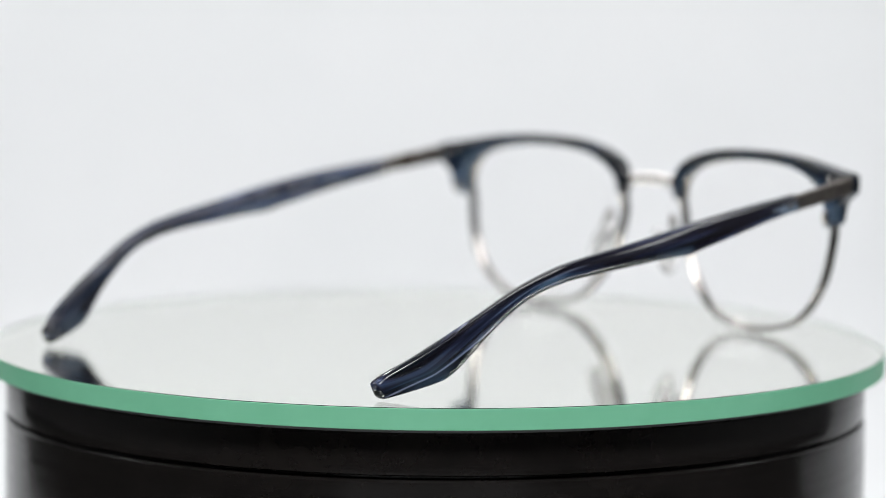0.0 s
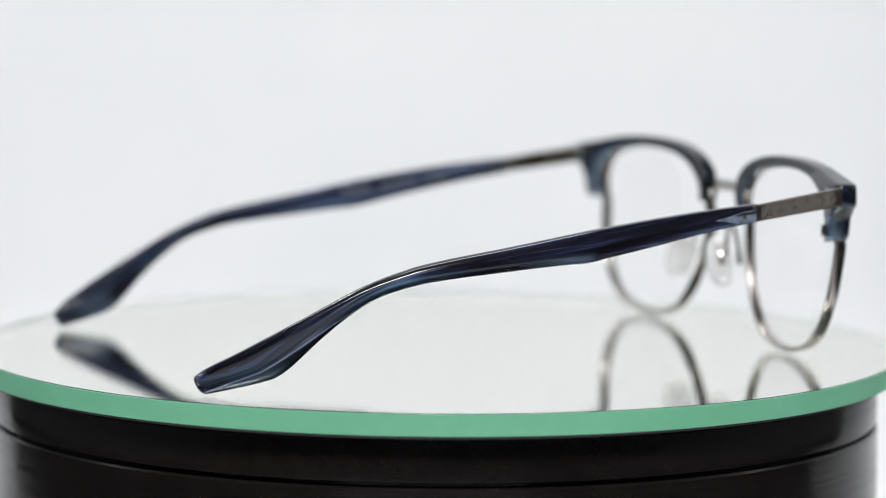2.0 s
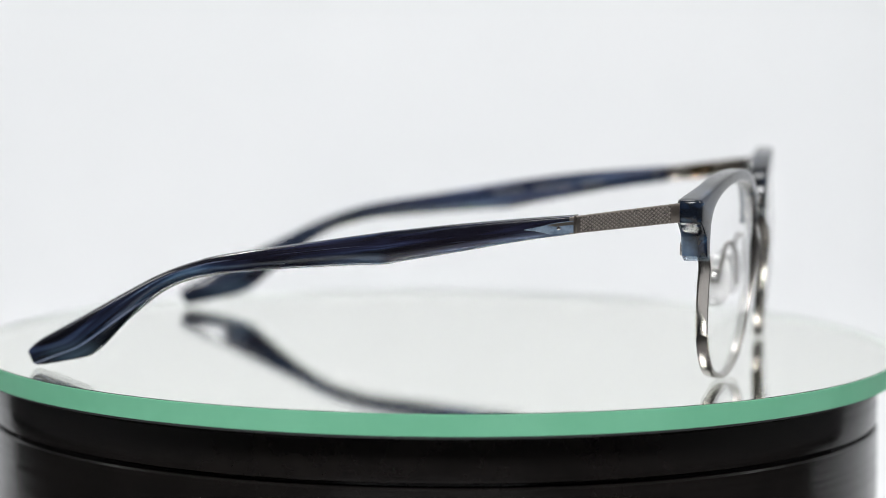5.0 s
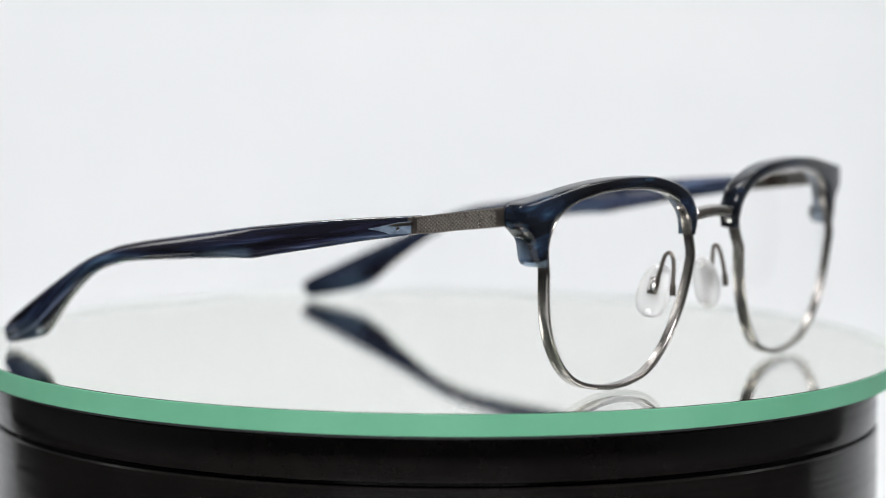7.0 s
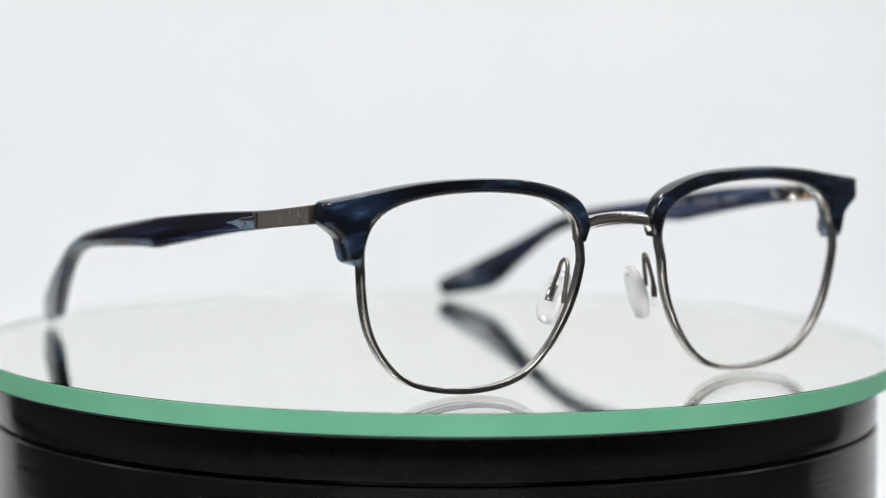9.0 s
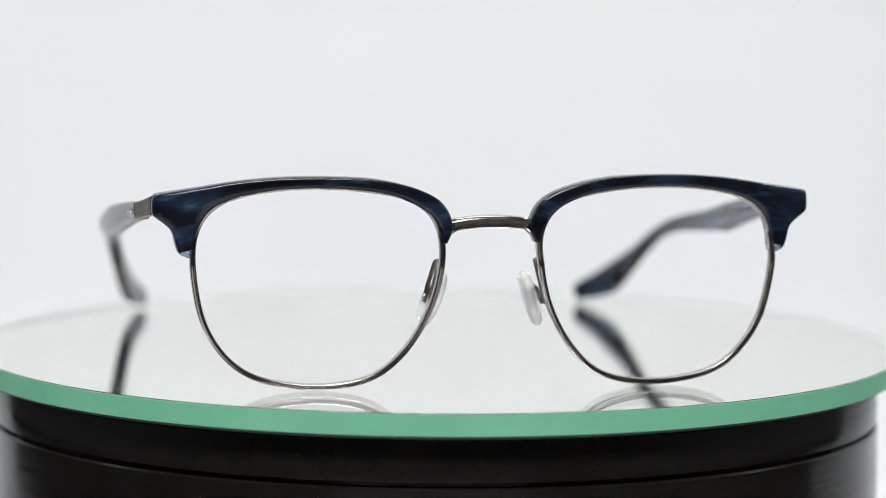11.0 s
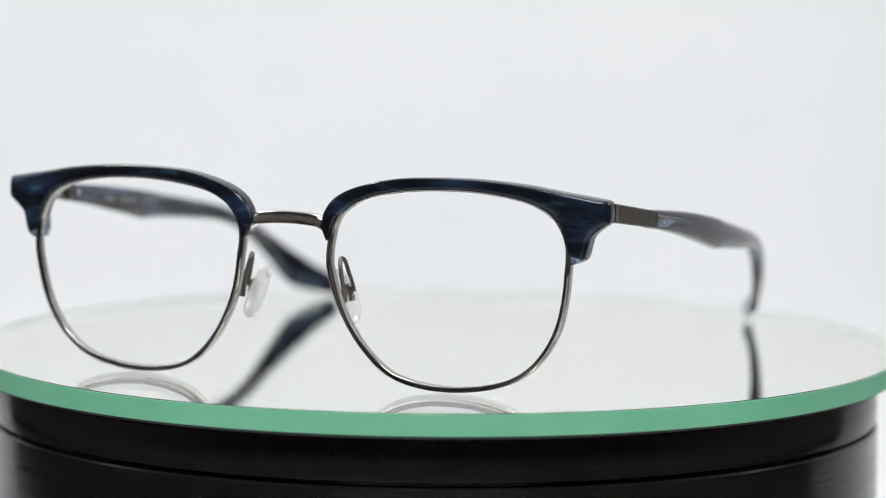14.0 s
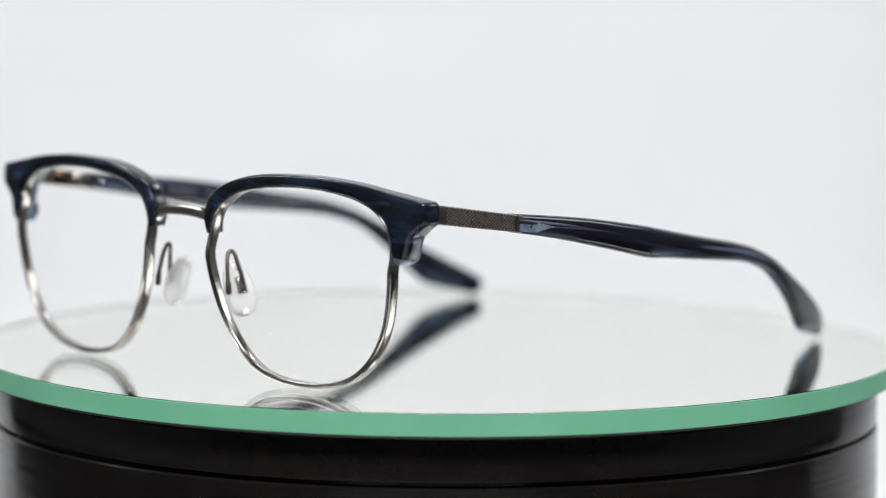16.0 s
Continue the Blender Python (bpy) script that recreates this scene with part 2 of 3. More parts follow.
def backdrop():
    """White paper that lies on the table and sweeps up behind the turntable."""
    line = [(0.26, TABLE), (0.53, TABLE)]
    for k in range(1, 17):
        a = radians(90 * k / 16)
        line.append((0.53 + 0.12 * math.sin(a), TABLE + 0.12 * (1 - math.cos(a))))
    line.append((0.65, 0.95))
    bm = bmesh.new()
    rings = []
    for x in np.linspace(-0.72, 1.05, 9):
        front = [Vector((x, y, z)) for y, z in line]
        back = [Vector((x, y + (0.003 if z > TABLE + 0.1 else 0), z - 0.003)) for y, z in reversed(line)]
        rings.append(front + back)
    loft(bm, rings)
    return tagged(part("backdrop", bm, PAPER), "seamless white paper sweep behind the turntable", "backdrop", kind="structure")


backdrop()
# Reflector added out of view, for the metal rims to mirror.
slab("paper_strip", (-0.34, -0.95, TABLE - 0.003), (0.34, 0.258, TABLE), PAPER, "unseen white reflector strip under the turntable, added to brighten the rims")


# ---- the turntable ----
def turned(bm, profile, seg=128, slots=None, cap_slots=(0, 0)):
    """A solid turned about z from (radius, height) pairs, top to bottom; slots: the material of each band."""
    rows = [[bm.verts.new((r * math.cos(2 * math.pi * k / seg), r * math.sin(2 * math.pi * k / seg), z)) for k in range(seg)] for r, z in profile]
    for j, (a, b) in enumerate(zip(rows, rows[1:])):
        for k in range(seg):
            f = bm.faces.new((a[k], a[(k + 1) % seg], b[(k + 1) % seg], b[k]))
            f.material_index = slots[j] if slots else 0
    bm.faces.new(rows[0]).material_index = cap_slots[0]
    bm.faces.new(rows[-1]).material_index = cap_slots[1]
    return bm


def ring_band(bm, profile, seg=192):
    """A closed band turned about z from (radius, height) pairs that go round its section."""
    return loft(bm, [[Vector((r * math.cos(2 * math.pi * k / seg), r * math.sin(2 * math.pi * k / seg), z)) for r, z in profile] for k in range(seg)], True)


DISC_R, DISC_T, SILVER_AT = 0.1066, 0.0048, 0.0024


def turntable_base():
    r = 0.1022
    base = tagged(new("turntable_base"), "glossy black plastic turntable base with a seam round it", "turntable")
    base.location = (0, 0, 0)
    top = -DISC_T - 0.0006
    part("platter", turned(bmesh.new(), [(r - 0.0015, top), (r - 0.0004, top - 0.0004), (r, top - 0.0012), (r, -0.0148), (r - 0.0004, -0.0151), (r - 0.0014, -0.0152)]),
         BLACK_PLASTIC, base)
    part("seam", turned(bmesh.new(), [(r - 0.0016, -0.0152), (r - 0.0016, -0.0159)]), BLACK_PLASTIC, base)
    part("drum", turned(bmesh.new(), [(r - 0.0012, -0.0159), (r - 0.0002, -0.01595), (r + 0.0002, -0.0164), (r + 0.0003, -0.03), (r + 0.0006, TABLE + 0.004), (r - 0.0006, TABLE)]),
         BLACK_PLASTIC, base)
    return base


def mirror_disc():
    disc = tagged(new("mirror_disc"), "round glass mirror plate with a green ground edge on the turntable", "mirror")
    c = 0.00012
    part("glass_plate", turned(bmesh.new(), [(DISC_R - c, 0.0), (DISC_R, -c), (DISC_R, -SILVER_AT + c), (DISC_R - c, -SILVER_AT)], 192, [0, 1, 1], (0, 2)),
         [PLATE_GLASS, INNER_EDGE, SILVERING], disc, "clear glass silvered underneath")
    band = [(DISC_R + 0.00002, -c), (DISC_R + 0.00014, -c - 0.00012), (DISC_R + 0.00014, -DISC_T + c + 0.00012), (DISC_R + 0.00002, -DISC_T + c)]
    part("ground_edge", ring_band(bmesh.new(), band), GROUND_EDGE, disc, "green ground edge of the glass")
    part("backing_coat", turned(bmesh.new(), [(DISC_R - 0.0004, -SILVER_AT - 0.00005), (DISC_R - 0.0004, -DISC_T), (DISC_R - 0.0012, -DISC_T - 0.0002), (DISC_R - 0.0012, -DISC_T - 0.0006)]), BACKING, disc, "dark backing under the mirror")
    return disc


turntable_base()
DISC = mirror_disc()


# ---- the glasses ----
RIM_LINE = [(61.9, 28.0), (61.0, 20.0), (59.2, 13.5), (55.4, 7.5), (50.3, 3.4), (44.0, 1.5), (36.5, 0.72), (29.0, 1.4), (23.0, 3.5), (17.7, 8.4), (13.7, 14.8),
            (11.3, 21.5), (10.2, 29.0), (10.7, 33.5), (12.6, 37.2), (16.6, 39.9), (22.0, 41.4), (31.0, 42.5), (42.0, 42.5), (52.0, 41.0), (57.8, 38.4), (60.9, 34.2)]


def rim_y(x, z, side):
    y = -17.2 + 0.0012 * x * x + (32 - z) * 0.09
    y -= (1.2 if side > 0 else 0.7) * min(max((34 - z) / 8, 0), 1)
    return y + (max(brow_y(x) + 1.6, y) - y) * min(max((z - 27) / 5, 0), 1)


def brow_y(x):
    return -18.0 + 0.0011 * x * x


LENS_BOW = np.polyfit([1.0, 20.0, 42.0], [-15.4, -16.7, -16.5], 2)


def lens_y(x, z, side):
    return 0.0012 * x * x + float(np.polyval(LENS_BOW, z)) - (0.3 if side > 0 else 0.0)


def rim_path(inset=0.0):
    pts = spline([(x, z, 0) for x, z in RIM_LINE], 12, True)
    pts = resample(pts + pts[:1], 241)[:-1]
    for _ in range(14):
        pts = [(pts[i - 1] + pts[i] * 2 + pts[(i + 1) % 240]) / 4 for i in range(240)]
    n, out = len(pts), []
    for i, p in enumerate(pts):
        d = (pts[(i + 1) % n] - pts[i - 1]).normalized()
        nrm = Vector((d.y, -d.x, 0))
        if nrm.dot(p - Vector((36, 22, 0))) < 0:
            nrm = -nrm
        out.append((p - nrm * inset, nrm))
    return out


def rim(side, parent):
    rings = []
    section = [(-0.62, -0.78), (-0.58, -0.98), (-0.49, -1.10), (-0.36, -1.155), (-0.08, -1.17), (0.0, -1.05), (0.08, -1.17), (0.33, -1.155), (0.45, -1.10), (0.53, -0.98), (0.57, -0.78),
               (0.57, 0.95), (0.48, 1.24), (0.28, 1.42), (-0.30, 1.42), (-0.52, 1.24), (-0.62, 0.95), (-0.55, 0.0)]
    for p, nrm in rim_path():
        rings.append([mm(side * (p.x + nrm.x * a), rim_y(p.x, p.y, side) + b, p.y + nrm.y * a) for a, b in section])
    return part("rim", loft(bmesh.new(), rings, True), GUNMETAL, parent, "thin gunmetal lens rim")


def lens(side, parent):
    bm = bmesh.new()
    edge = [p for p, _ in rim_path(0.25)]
    mid = Vector((36, 22, 0))
    faces = []
    for off in (-0.6, 0.6):
        rows = []
        for k in range(1, 9):
            f = k / 8
            rows.append([bm.verts.new(mm(side * (mid.x + (p.x - mid.x) * f), lens_y(mid.x + (p.x - mid.x) * f, mid.y + (p.y - mid.y) * f, side) + off - 0.9 * (1 - f * f), mid.y + (p.y - mid.y) * f)) for p in edge])
        hub = bm.verts.new(mm(side * mid.x, lens_y(mid.x, mid.y, side) + off - 0.9, mid.y))
        n = len(edge)
        for k in range(n):
            bm.faces.new((hub, rows[0][k], rows[0][(k + 1) % n]))
        for a, b in zip(rows, rows[1:]):
            for k in range(n):
                bm.faces.new((a[k], a[(k + 1) % n], b[(k + 1) % n], b[k]))
        faces.append(rows[-1])
    a, b = faces
    for k in range(len(a)):
        bm.faces.new((a[k], a[(k + 1) % len(a)], b[(k + 1) % len(a)], b[k]))
    ob = part("lens", bm, LENS_GLASS, parent, "clear coated lens")
    ob.visible_shadow = False
    return ob


def brow(side, parent):
    """The acetate brow piece, from its nose end over the lens to the end block at the temple."""
    low = spline([(10.25, 30.9, 0), (10.9, 34.0, 0), (12.9, 36.6, 0), (16.9, 39.25, 0), (22.0, 41.0, 0), (31.0, 42.1, 0), (42.0, 42.1, 0), (51.5, 40.6, 0),
                  (57.2, 38.0, 0), (59.6, 35.6, 0), (60.8, 33.0, 0), (61.4, 30.6, 0), (61.75, 28.0, 0)], 8)
    high = spline([(9.3, 30.9, 0), (8.2, 33.6, 0), (8.6, 36.6, 0), (10.9, 39.8, 0), (15.7, 42.25, 0), (23.4, 44.1, 0), (31.5, 44.7, 0), (42.0, 44.7, 0), (52.0, 43.9, 0),
                   (60.0, 42.6, 0)], 8) + spline([(60.0, 42.6, 0), (69.2, 41.1, 0)], 8)[1:]
    tail = spline([(69.2, 41.1, 0), (69.8, 40.6, 0), (70.0, 39.0, 0), (70.0, 37.2, 0), (69.5, 36.3, 0), (67.6, 34.9, 0), (66.1, 33.4, 0), (65.5, 31.4, 0), (65.0, 29.6, 0), (64.2, 28.5, 0), (62.3, 27.8, 0)], 5)
    n_in, n_out = 56, 44
    # The lens edge is shared out: most of it to the top line, the rest to the end block.
    cut = next(i for i, p in enumerate(low) if p.x > 57.1)
    lows = resample(low[:cut + 1], n_in) + resample(low[cut:], n_out)[1:]
    highs = resample(high, n_in) + resample(tail, n_out)[1:]
    rings, grain, blue = [], [], []
    for a, b in zip(lows, highs):
        d = b - a
        wide = d.length
        d = d / wide
        mid = (a + b) / 2
        deep = 4.3 + 1.1 * min(max((mid.x - 52) / 10, 0), 1)
        ring = []
        for k in range(28):
            t = 2 * math.pi * (k + 0.5) / 28
            u = wide / 2 * math.copysign(abs(math.cos(t)) ** 0.42, math.cos(t))
            v = deep / 2 * math.copysign(abs(math.sin(t)) ** 0.42, math.sin(t))
            x, z = mid.x + d.x * u, mid.y + d.y * u
            ring.append(mm(side * x, brow_y(x) + deep / 2 + v, z))
            grain.append(((x + 0.2 * z + 100 * side) / 1000, (z + 0.12 * x) / 1000, v / 1000))
            behind = fade(2 * v / deep, -0.35, 0.35)
            blue.append(behind * max(0.9 * (1 - fade(z, 31.5, 35.0)) if x > 55 else 0.0, 0.55 * fade(-2 * u / wide, 0.3, 0.9)))
        rings.append(ring)
    clear_from = len(rings) - 8
    ob = grained(part("brow_piece", loft(bmesh.new(), rings[:clear_from + 1]), ACETATE_BROW, parent, "dark navy streaked acetate brow"), grain[:(clear_from + 1) * 28], blue[:(clear_from + 1) * 28])
    part("clear_end", loft(bmesh.new(), rings[clear_from:]), CLEAR_END, ob, "pale blue clear end of the acetate")
    back = lambda x: brow_y(x) + (5.4 if x > 60 else 4.3)
    bm = bmesh.new()
    rod(bm, [Vector((side * 63.4, back(63.4) - 0.5, 39.4)), Vector((side * 63.4, back(63.4) + 0.12, 39.4)), Vector((side * 63.4, back(63.4) + 0.2, 39.4))], lambda f: 0.75 if f < 0.9 else 0.55, 16)
    part("rivet", bm, STEEL, ob, "small bright steel rivet")
    bm = bmesh.new()
    block(bm, (side * 62.7, back(63) + 0.1, 30.4), (X, Z, Y), (0.9, 1.4, 0.5), 0.15)
    part("rim_lock", bm, GUNMETAL, ob, "gunmetal rim lock")
    bm = bmesh.new()
    block(bm, (side * 67.4, back(67) + 0.1, 38.5), (X, Z, Y), (1.5, 1.5, 0.6), 0.2)
    part("hinge", bm, STEEL, ob, "pale steel hinge")
    for z, h in ((39.5, 0.45), (38.4, 0.5), (37.3, 0.45)):
        bm = bmesh.new()
        rod(bm, [Vector((side * 68.0, back(67) + 1.3, z - h)), Vector((side * 68.0, back(67) + 1.3, z + h))], 0.85, 16)
        part("knuckle", bm, STEEL, ob)
    return ob


def bridge(parent):
    bm = bmesh.new()
    rings = []
    xs_ = np.linspace(-9.4, 9.4, 49)
    for x in xs_:
        f = max(abs(x) - 6.3, 0)
        top = 36.55 - 0.0100 * x * x - 0.05 * f * f
        low = 33.95 - 0.0100 * x * x - 0.19 * f * f
        y = brow_y(x) + 0.7 + 0.06 * f * f
        h = top - low
        prof = [(0.0, 0.55), (0.10, 0.16), (0.24, 0.0), (0.30, 0.22), (0.70, 0.22), (0.76, 0.0), (0.90, 0.16), (1.0, 0.55), (1.04, 1.5), (0.85, 1.75), (0.15, 1.75), (0.0, 1.5)]
        rings.append([mm(x, y + b, low + a * h) for a, b in prof])
    loft(bm, rings)
    ob = part("bridge", bm, BRIGHT_GUN, parent, "arched gunmetal bridge with an engraved band")
    bm = bmesh.new()
    rng = random.Random(4)
    for k in range(71):
        x = -7.6 + 15.2 * k / 70
        f = max(abs(x) - 6.3, 0)
        top = 36.55 - 0.0100 * x * x
        low = 33.95 - 0.0100 * x * x - 0.19 * f * f
        mid, h = (top + low) / 2, (top - low) * 0.17
        lean = (0.2 if k % 2 else -0.2) * rng.uniform(0.5, 1.5)
        h *= rng.uniform(0.7, 1.15)
        block(bm, (x, brow_y(x) + 0.86, mid + lean * 0.5), ((X * 0.8 + Z * lean * 2).normalized(), (Z * 0.8 - X * lean * 2).normalized(), Y), (0.09, h, 0.12), 0.04)
    tagged(part("engraving", bm, DARKMETAL, ob, "fine engraved rope pattern"), kind="stuff")
    return ob


def nose_pad(side, parent):
    c = Vector((10.7, -8.6, 18.3)) if side < 0 else Vector((10.1, -9.4, 18.3))
    long = Vector((-4.6 if side < 0 else -3.6, -0.6, 11.2)).normalized()
    face = Vector((-0.98, 0.14, 0.0))
    face = (face - long * face.dot(long)).normalized()
    wide = long.cross(face)
    bm = bmesh.new()
    rings = []
    for i in range(13):
        a = -math.pi / 2 + math.pi * (i + 0.35) / 12.7
        s, k = math.sin(a), math.cos(a) ** 0.72
        w = k * (3.75 + 0.45 * -s)
        ring = []
        for j in range(20):
            b = 2 * math.pi * j / 20
            q = c + long * (6.1 * s) + wide * (w * math.cos(b)) + face * (1.7 * k * math.sin(b) - 0.5 * (w * math.cos(b) / 3.5) ** 2)
            ring.append(mm(side * q.x, q.y, q.z))
        rings.append(ring)
    loft(bm, rings)
    pad = part("nose_pad", bm, SILICONE, parent, "clear silicone nose pad on a wire arm")
    bm = bmesh.new()
    path = spline([(12.0, -13.6, 17.6), (11.7, -13.5, 20.5), (11.0, -13.2, 23.6), (10.55, -12.7, 25.8), (10.5, -11.9, 26.7), (10.9, -11.0, 26.0), (11.5, -10.5, 23.6), (12.1, -10.1, 21.6), (12.5, -9.9, 19.6)], 5)
    rod(bm, [Vector((side * p.x, p.y, p.z)) for p in path], lambda f: 0.46 + (0.18 if f < 0.12 else 0), 10)
    part("pad_arm", bm, DARKMETAL, pad, "bent gunmetal wire arm")
    m = c - face * 1.5
    flip = lambda v: Vector((side * v.x, v.y, v.z))
    bm = bmesh.new()
    block(bm, flip(m + long * 0.6), (flip(wide), flip(long), flip(face)), (0.8, 1.5, 0.8), 0.25)
    part("pad_mount", bm, STEEL, pad, "small steel pad box")
    bm = bmesh.new()
    block(bm, flip(m + long * 0.6 - face * 0.1), (flip(wide), flip(long), flip(face)), (1.15, 1.9, 0.35), 0.2)
    part("pad_clip", bm, DARKMETAL, pad, "dark metal frame of the pad box")
    bm = bmesh.new()
    block(bm, flip(c - face * 0.3), (flip(wide), flip(long), flip(face)), (1.3, 2.4, 0.4), 0.25)
    part("pad_core", bm, MILKY_GLINT, pad, "white core inside the pad")
    # Highlights on the clear pad's two ends, built as white beads.
    for s, r in ((4.6, 1.35), (-4.9, 1.2)):
        bm = bmesh.new()
        at = [flip(c + long * (s + k)) for k in (-1.0, -0.85, -0.5, 0.0, 0.5, 0.85, 1.0)]
        rod(bm, at, lambda f: r * (0.15 + math.sin(math.pi * f) ** 0.6), 12)
        part("pad_glint", bm, MILKY_GLINT, pad, "highlight at the pad's end, shaped as a white bead")
    return pad


TEMPLE = [(13.0, 37.5, 12.8, 33.6), (25.0, 36.4, 25.0, 31.6), (37.0, 35.1, 37.0, 29.3), (48.0, 33.7, 48.0, 27.2), (52.5, 33.1, 52.6, 26.3), (55.0, 32.7, 55.0, 26.05),
          (60.0, 31.9, 60.0, 25.8), (72.0, 29.9, 72.0, 24.8), (84.0, 27.9, 84.0, 23.6), (93.5, 25.8, 91.6, 22.4), (101.7, 22.9, 98.6, 20.5), (107.9, 19.6, 103.6, 17.4),
          (113.7, 16.4, 108.4, 13.6), (119.5, 13.2, 112.9, 9.5), (125.3, 10.0, 116.7, 5.4), (128.8, 8.1, 119.4, 3.6), (131.6, 6.6, 123.6, 2.3), (133.6, 5.3, 129.0, 1.1), (134.7, 4.3, 132.8, 0.35)]


def temple(side, parent, tip):
    bow = 0.8 if side < 0 else -0.9
    ys = [-8.0, 13.0, 35.0, 53.0, 75.0, 95.0, 115.0, 134.0]
    inward = 0.0 if side < 0 else 0.5
    curve = np.polyfit(ys, [70.1, 71.5, 73.1, 73.9 + bow * 0.4, 73.5 + bow * 0.8 - inward * 0.6, 71.2 + bow - inward, 66.3 + bow * 0.9 - inward * 1.6, tip - inward * 0.5], 4)
    outer = lambda y: float(np.polyval(curve, y))
    line = spline([(a, b, c) for a, b, c, d in TEMPLE], 6)
    line2 = spline([(d, 0, 0) for a, b, c, d in TEMPLE], 6)
    for _ in range(5):
        for row in (line, line2):
            row[54:90] = [(row[i - 2] + row[i - 1] + row[i] + row[i + 1] + row[i + 2]) / 5 for i in range(54, 90)]
    rings, grain, blue, run, last = [], [], [], 0.0, None
    count = len(line)
    for i, (p, q) in enumerate(zip(line, line2)):
        yt, zt, yb, zb = p.x, p.y, p.z, q.x
        if side > 0:
            sag = 0.85 * fade(yt, 28, 75) * (1 - fade(yt, 104, 128))
            zt, zb = zt - sag, zb - sag
        f = i / (count - 1)
        half = 1.5 + 0.5 * min(f / 0.15, 1) - (0.30 if side < 0 else 0.70) * min(max((f - 0.5) / 0.2, 0), 1) + 0.15 * min(max((f - 0.8) / 0.1, 0), 1)
        cy, cz = (yt + yb) / 2, (zt + zb) / 2
        up = Vector((0, yt - yb, zt - zb))
        tall = up.length / 2
        up.normalize()
        cx = outer(cy) - half
        lean = 0.45 * min(max((f - 0.55) / 0.2, 0), 1)
        ring = []
        flat, mid = min(max((f - 0.60) / 0.16, 0), 1), min(max((f - 0.22) / 0.13, 0), 1)
        tall_power = 2 / (3.6 - 1.4 * mid + 8 * flat * flat)
        wide_power = 2 / (3.6 - 1.4 * mid - 0.2 * flat)
        run += (Vector((cy, cz)) - Vector(last[1:3])).length if last else 0
        for k in range(48):
            a = 2 * math.pi * (k + 0.5) / 48
            u = half * math.copysign(abs(math.cos(a)) ** wide_power, math.cos(a))
            v = tall * math.copysign(abs(math.sin(a)) ** tall_power, math.sin(a))
            u *= 1 - 0.2 * flat * (v / tall) ** 2
            ring.append((side * (cx + u + lean * (outer(cy + up.y * v) - outer(cy))), cy + up.y * v, cz + up.z * v))
            grain.append(((run + 200 * side) / 1000, v / 1000, u / 1000))
            low = fade(-v / tall, 0.1, 0.75)
            blue.append(low * (0.5 * fade(run, 39, 42) * (1 - fade(run, 44, 58)) + 0.3 * (1 - fade(run, 3, 22)) + 0.35 * fade(run, 112, 117) * (1 - fade(run, 120, 126))))
        rings.append([mm(*c) for c in ring])
        last = (cx, cy, cz, ring)
    # rounded end
    cx, cy, cz, ring = last
    for k, push in ((0.96, 0.35), (0.85, 0.72), (0.66, 1.02), (0.4, 1.2), (0.15, 1.26)):
        grain += [(g[0] + push / 1000, g[1] * k, g[2] * k) for g in grain[(count - 1) * 48:count * 48]]
        blue += [0.0] * 48
        rings.append([mm(side * cx + (x - side * cx) * k, cy + (y - cy) * k + push * 0.95, max(cz + (z - cz) * k - push * 0.25, 0.1)) for x, y, z in ring])
    ob = grained(part("temple", loft(bmesh.new(), rings), ACETATE_TEMPLE, parent, "navy streaked acetate temple with a metal front piece"), grain, blue)
    # metal front piece
    rings = []
    for y in np.linspace(-8.3, 14.2, 24):
        f = (y + 6.5) / 19.4
        zt, zb = 40.15 - 2.85 * f - 0.0, 36.2 - 2.5 * f
        x1 = outer(y) + 0.05
        thick = 1.5 - 0.1 * f
        ring = [mm(side * (x1 - thick / 2 + u), y, (zt + zb) / 2 + v) for u, v in soft_rect(thick / 2, (zt - zb) / 2, 0.28, 2)]
        rings.append(ring)
    part("metal_arm", loft(bmesh.new(), rings), DARKMETAL, ob, "brown gunmetal temple front")
    rings = []
    for y in np.linspace(-6.6, 12.6, 20):
        f = (y + 6.5) / 19.4
        zt, zb = 40.15 - 2.85 * f - 0.3, 36.2 - 2.5 * f + 0.3
        x1 = outer(y) + 0.05
        rings.append([mm(side * (x1 - 0.2 + u), y, (zt + zb) / 2 + v) for u, v in soft_rect(0.25, (zt - zb) / 2, 0.04, 1)])
    panel = part("knurled_panel", loft(bmesh.new(), rings), KNURL_SHADE, ob, "crosshatched knurled panel")
    bm = bmesh.new()
    for j in range(8):
        for i in range(21):
            y = -6.2 + 0.90 * i + (0.45 if j % 2 else 0)
            f = (y + 6.5) / 19.4
            zt, zb = 40.15 - 2.85 * f - 0.52, 36.2 - 2.5 * f + 0.52
            z, x = zb + (zt - zb) * j / 7, outer(y) + 0.1
            if y < 12.2:
                foot = [bm.verts.new(mm(side * x, y + a, z + b - a * 0.13)) for a, b in ((0.36, 0), (0, 0.31), (-0.36, 0), (0, -0.31))]
                crest = [bm.verts.new(mm(side * (x + 0.07), y + a, z + b - a * 0.13)) for a, b in ((0.12, 0), (0, 0.11), (-0.12, 0), (0, -0.11))]
                bm.faces.new(crest)
                for k in range(4):
                    bm.faces.new((foot[k], foot[(k + 1) % 4], crest[(k + 1) % 4], crest[k]))
    tagged(part("knurling", bm, KNURL, panel, "fine raised diamond points", smooth=False), kind="stuff")
    # collar and inner details
    bm = bmesh.new()
    block(bm, (side * (outer(13) - 1.45), 13.0, 35.55), (X, Z, Y), (1.6, 1.9, 0.22), 0.12)
    part("collar", bm, DARKMETAL, ob, "thin dark metal collar")
    inside = lambda y: outer(y) - 2 * 1.62
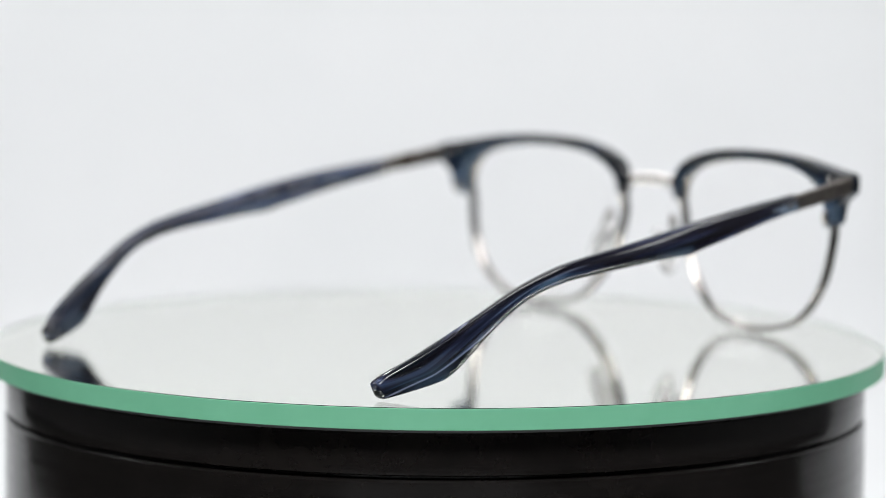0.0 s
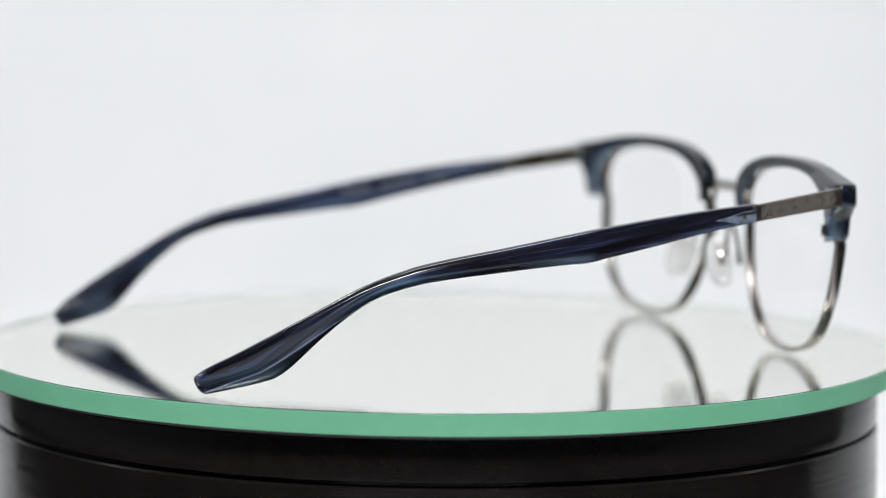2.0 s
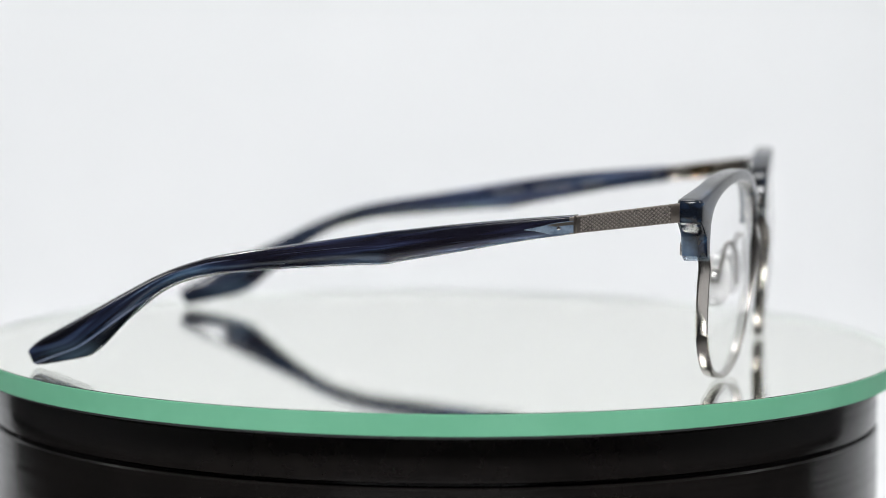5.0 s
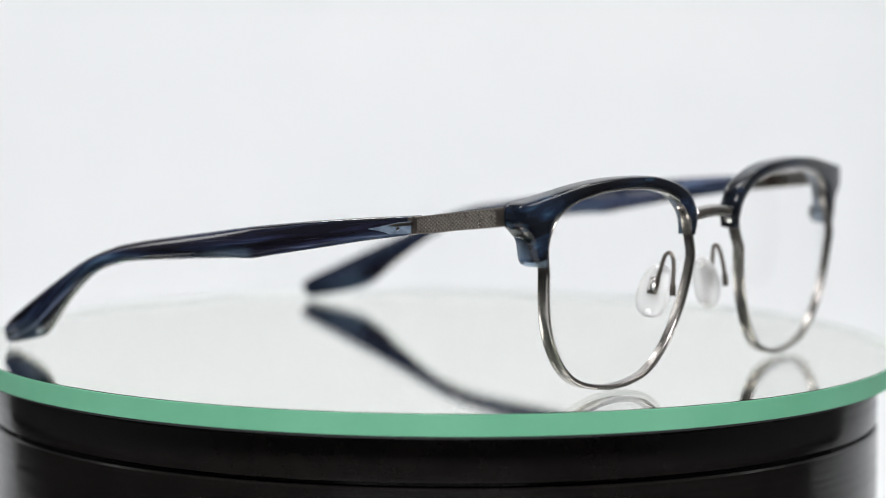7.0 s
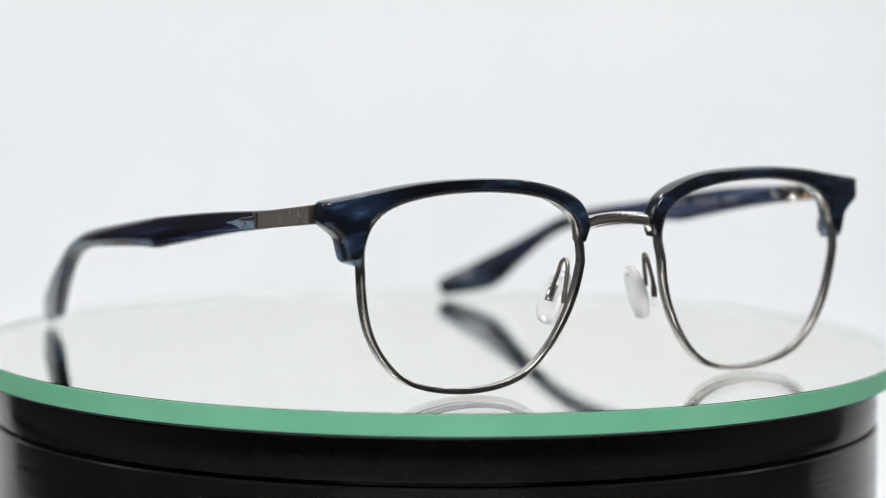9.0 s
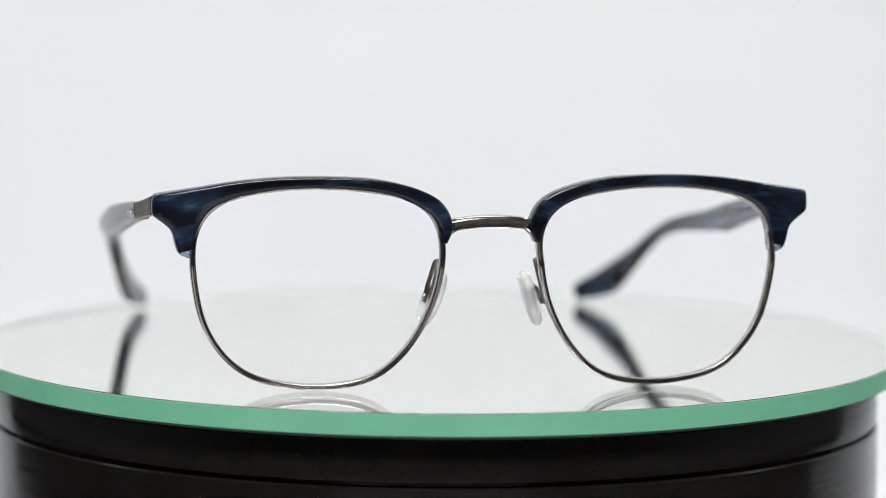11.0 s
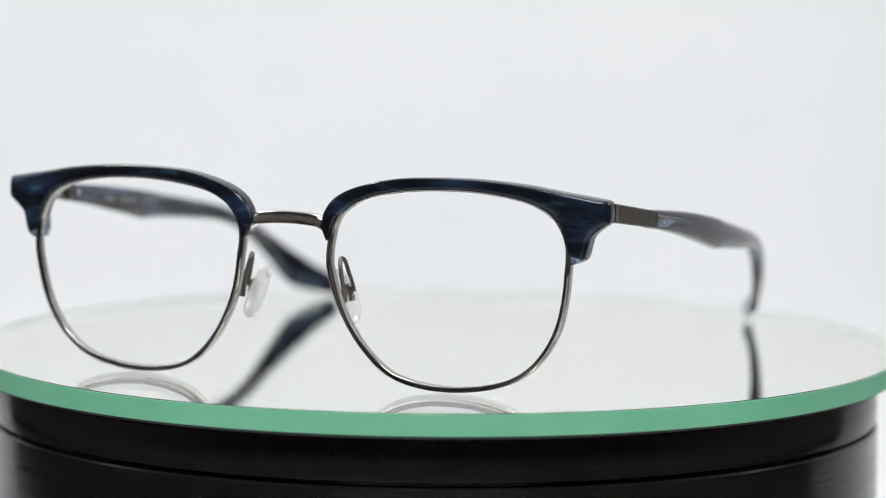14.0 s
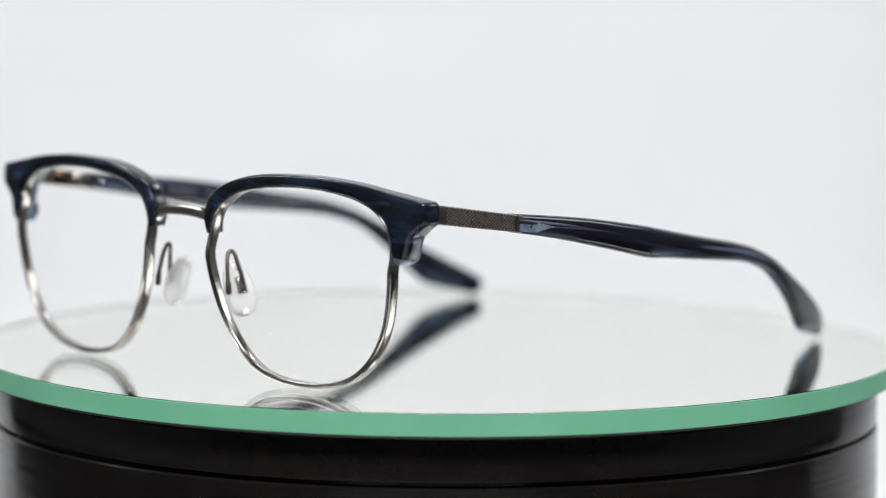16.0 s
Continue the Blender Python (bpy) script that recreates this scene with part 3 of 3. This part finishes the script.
    bm = bmesh.new()
    rod(bm, [Vector((side * (inside(15.6) + 0.5), 15.6, 35.4)), Vector((side * (inside(15.6) - 0.1), 15.6, 35.4)), Vector((side * (inside(15.6) - 0.2), 15.6, 35.4))], lambda g: 0.85 if g < 0.9 else 0.6, 16)
    part("screw", bm, STEEL, ob, "tiny bright steel screw")
    for name, y0, y1, mat, text in (("inner_plate", -3.4, 1.6, DARKMETAL, "dark hinge leaf"), ("inner_plate", 1.9, 7.4, BROWN_METAL, "polished brown inner face"),
                                    ("inner_plate", 7.7, 12.6, GUNMETAL, "satin gunmetal inner face")):
        bm = bmesh.new()
        yc = (y0 + y1) / 2
        f = (yc + 6.5) / 19.4
        block(bm, (side * (outer(yc) - 1.62), yc, 38.15 - 2.67 * f), (Vector((0, 1, -0.138)).normalized(), Vector((0, 0.138, 1)).normalized(), X), ((y1 - y0) / 2, 1.6, 0.35), 0.12)
        part(name, bm, mat, ob, text)
    # pointed core end that shows through the clear acetate
    rings = []
    for y, h, up in ((13.35, 1.25, 0.0), (16.2, 1.22, 0.0), (18.2, 1.1, 0.0), (19.6, 0.7, 0.1), (21.0, 0.42, 0.25), (23.4, 0.06, 0.4)):
        zc = 35.35 - (y - 13) * 0.125 + up
        rings.append([mm(side * (outer(y) + 0.10 + u), y, zc - 0.2 + v) for u, v in soft_rect(0.12, h, 0.05, 1)])
    window = part("core_end", loft(bmesh.new(), rings), PALE, ob, "clear pale window over the pointed wire core")
    rings = []
    for y, h in ((13.3, 0.34), (17.0, 0.32), (18.6, 0.05)):
        zc = 35.5 - (y - 13) * 0.125
        rings.append([mm(side * (outer(y) + 0.19 + u), y, zc + 0.42 + v) for u, v in soft_rect(0.1, h, 0.04, 1)])
    part("wire_core", loft(bmesh.new(), rings), DARKMETAL, window, "dark wire core seen in the acetate")
    bm = bmesh.new()
    rod(bm, [Vector((side * (outer(16.4) + k), 16.4, 34.75)) for k in (0.05, 0.28, 0.34)], lambda g: 0.42 if g < 0.9 else 0.25, 12)
    part("core_pin", bm, STEEL, window, "tiny bright pin head")
    # rows of print on the inner face: unreadable, as small bars
    for y0, y1, h in ((29.5, 34.5, 0.42), (37.5, 46.5, 0.42), (50.0, 57.0, 0.42)):
        bm = bmesh.new()
        y = y0
        while y < y1:
            zc = 33.6 - (y - 25) * 0.118
            w = 0.34
            block(bm, (side * (outer(y) - 2 * 1.99 - 0.05), y, zc), (Y, Z, X), (w, h, 0.1), 0.03)
            y += 0.98
        tagged(part("print_line", bm, PRINT, ob, "small grey printed line"), kind="stuff")
    return ob


def eyeglasses():
    thing = tagged(new("eyeglasses"), "navy acetate and gunmetal browline eyeglasses standing open on a mirror", "eyeglasses")
    for side, tip in ((-1, 60.9), (1, 56.6)):
        rim(side, thing)
        lens(side, thing)
        brow(side, thing)
        nose_pad(side, thing)
        temple(side, thing, tip)
    bridge(thing)
    return thing


GLASSES = eyeglasses()


def motions():
    """The mirror plate turns clockwise, seen from above, and carries the glasses."""
    rows = [(k * 0.5, pose(0, 0, 0, 0, 0, -0.388 - 11.2038 * (k * 0.5 - 12))) for k in range(33)]
    walk(DISC, rows)
    walk(GLASSES, rows)


motions()
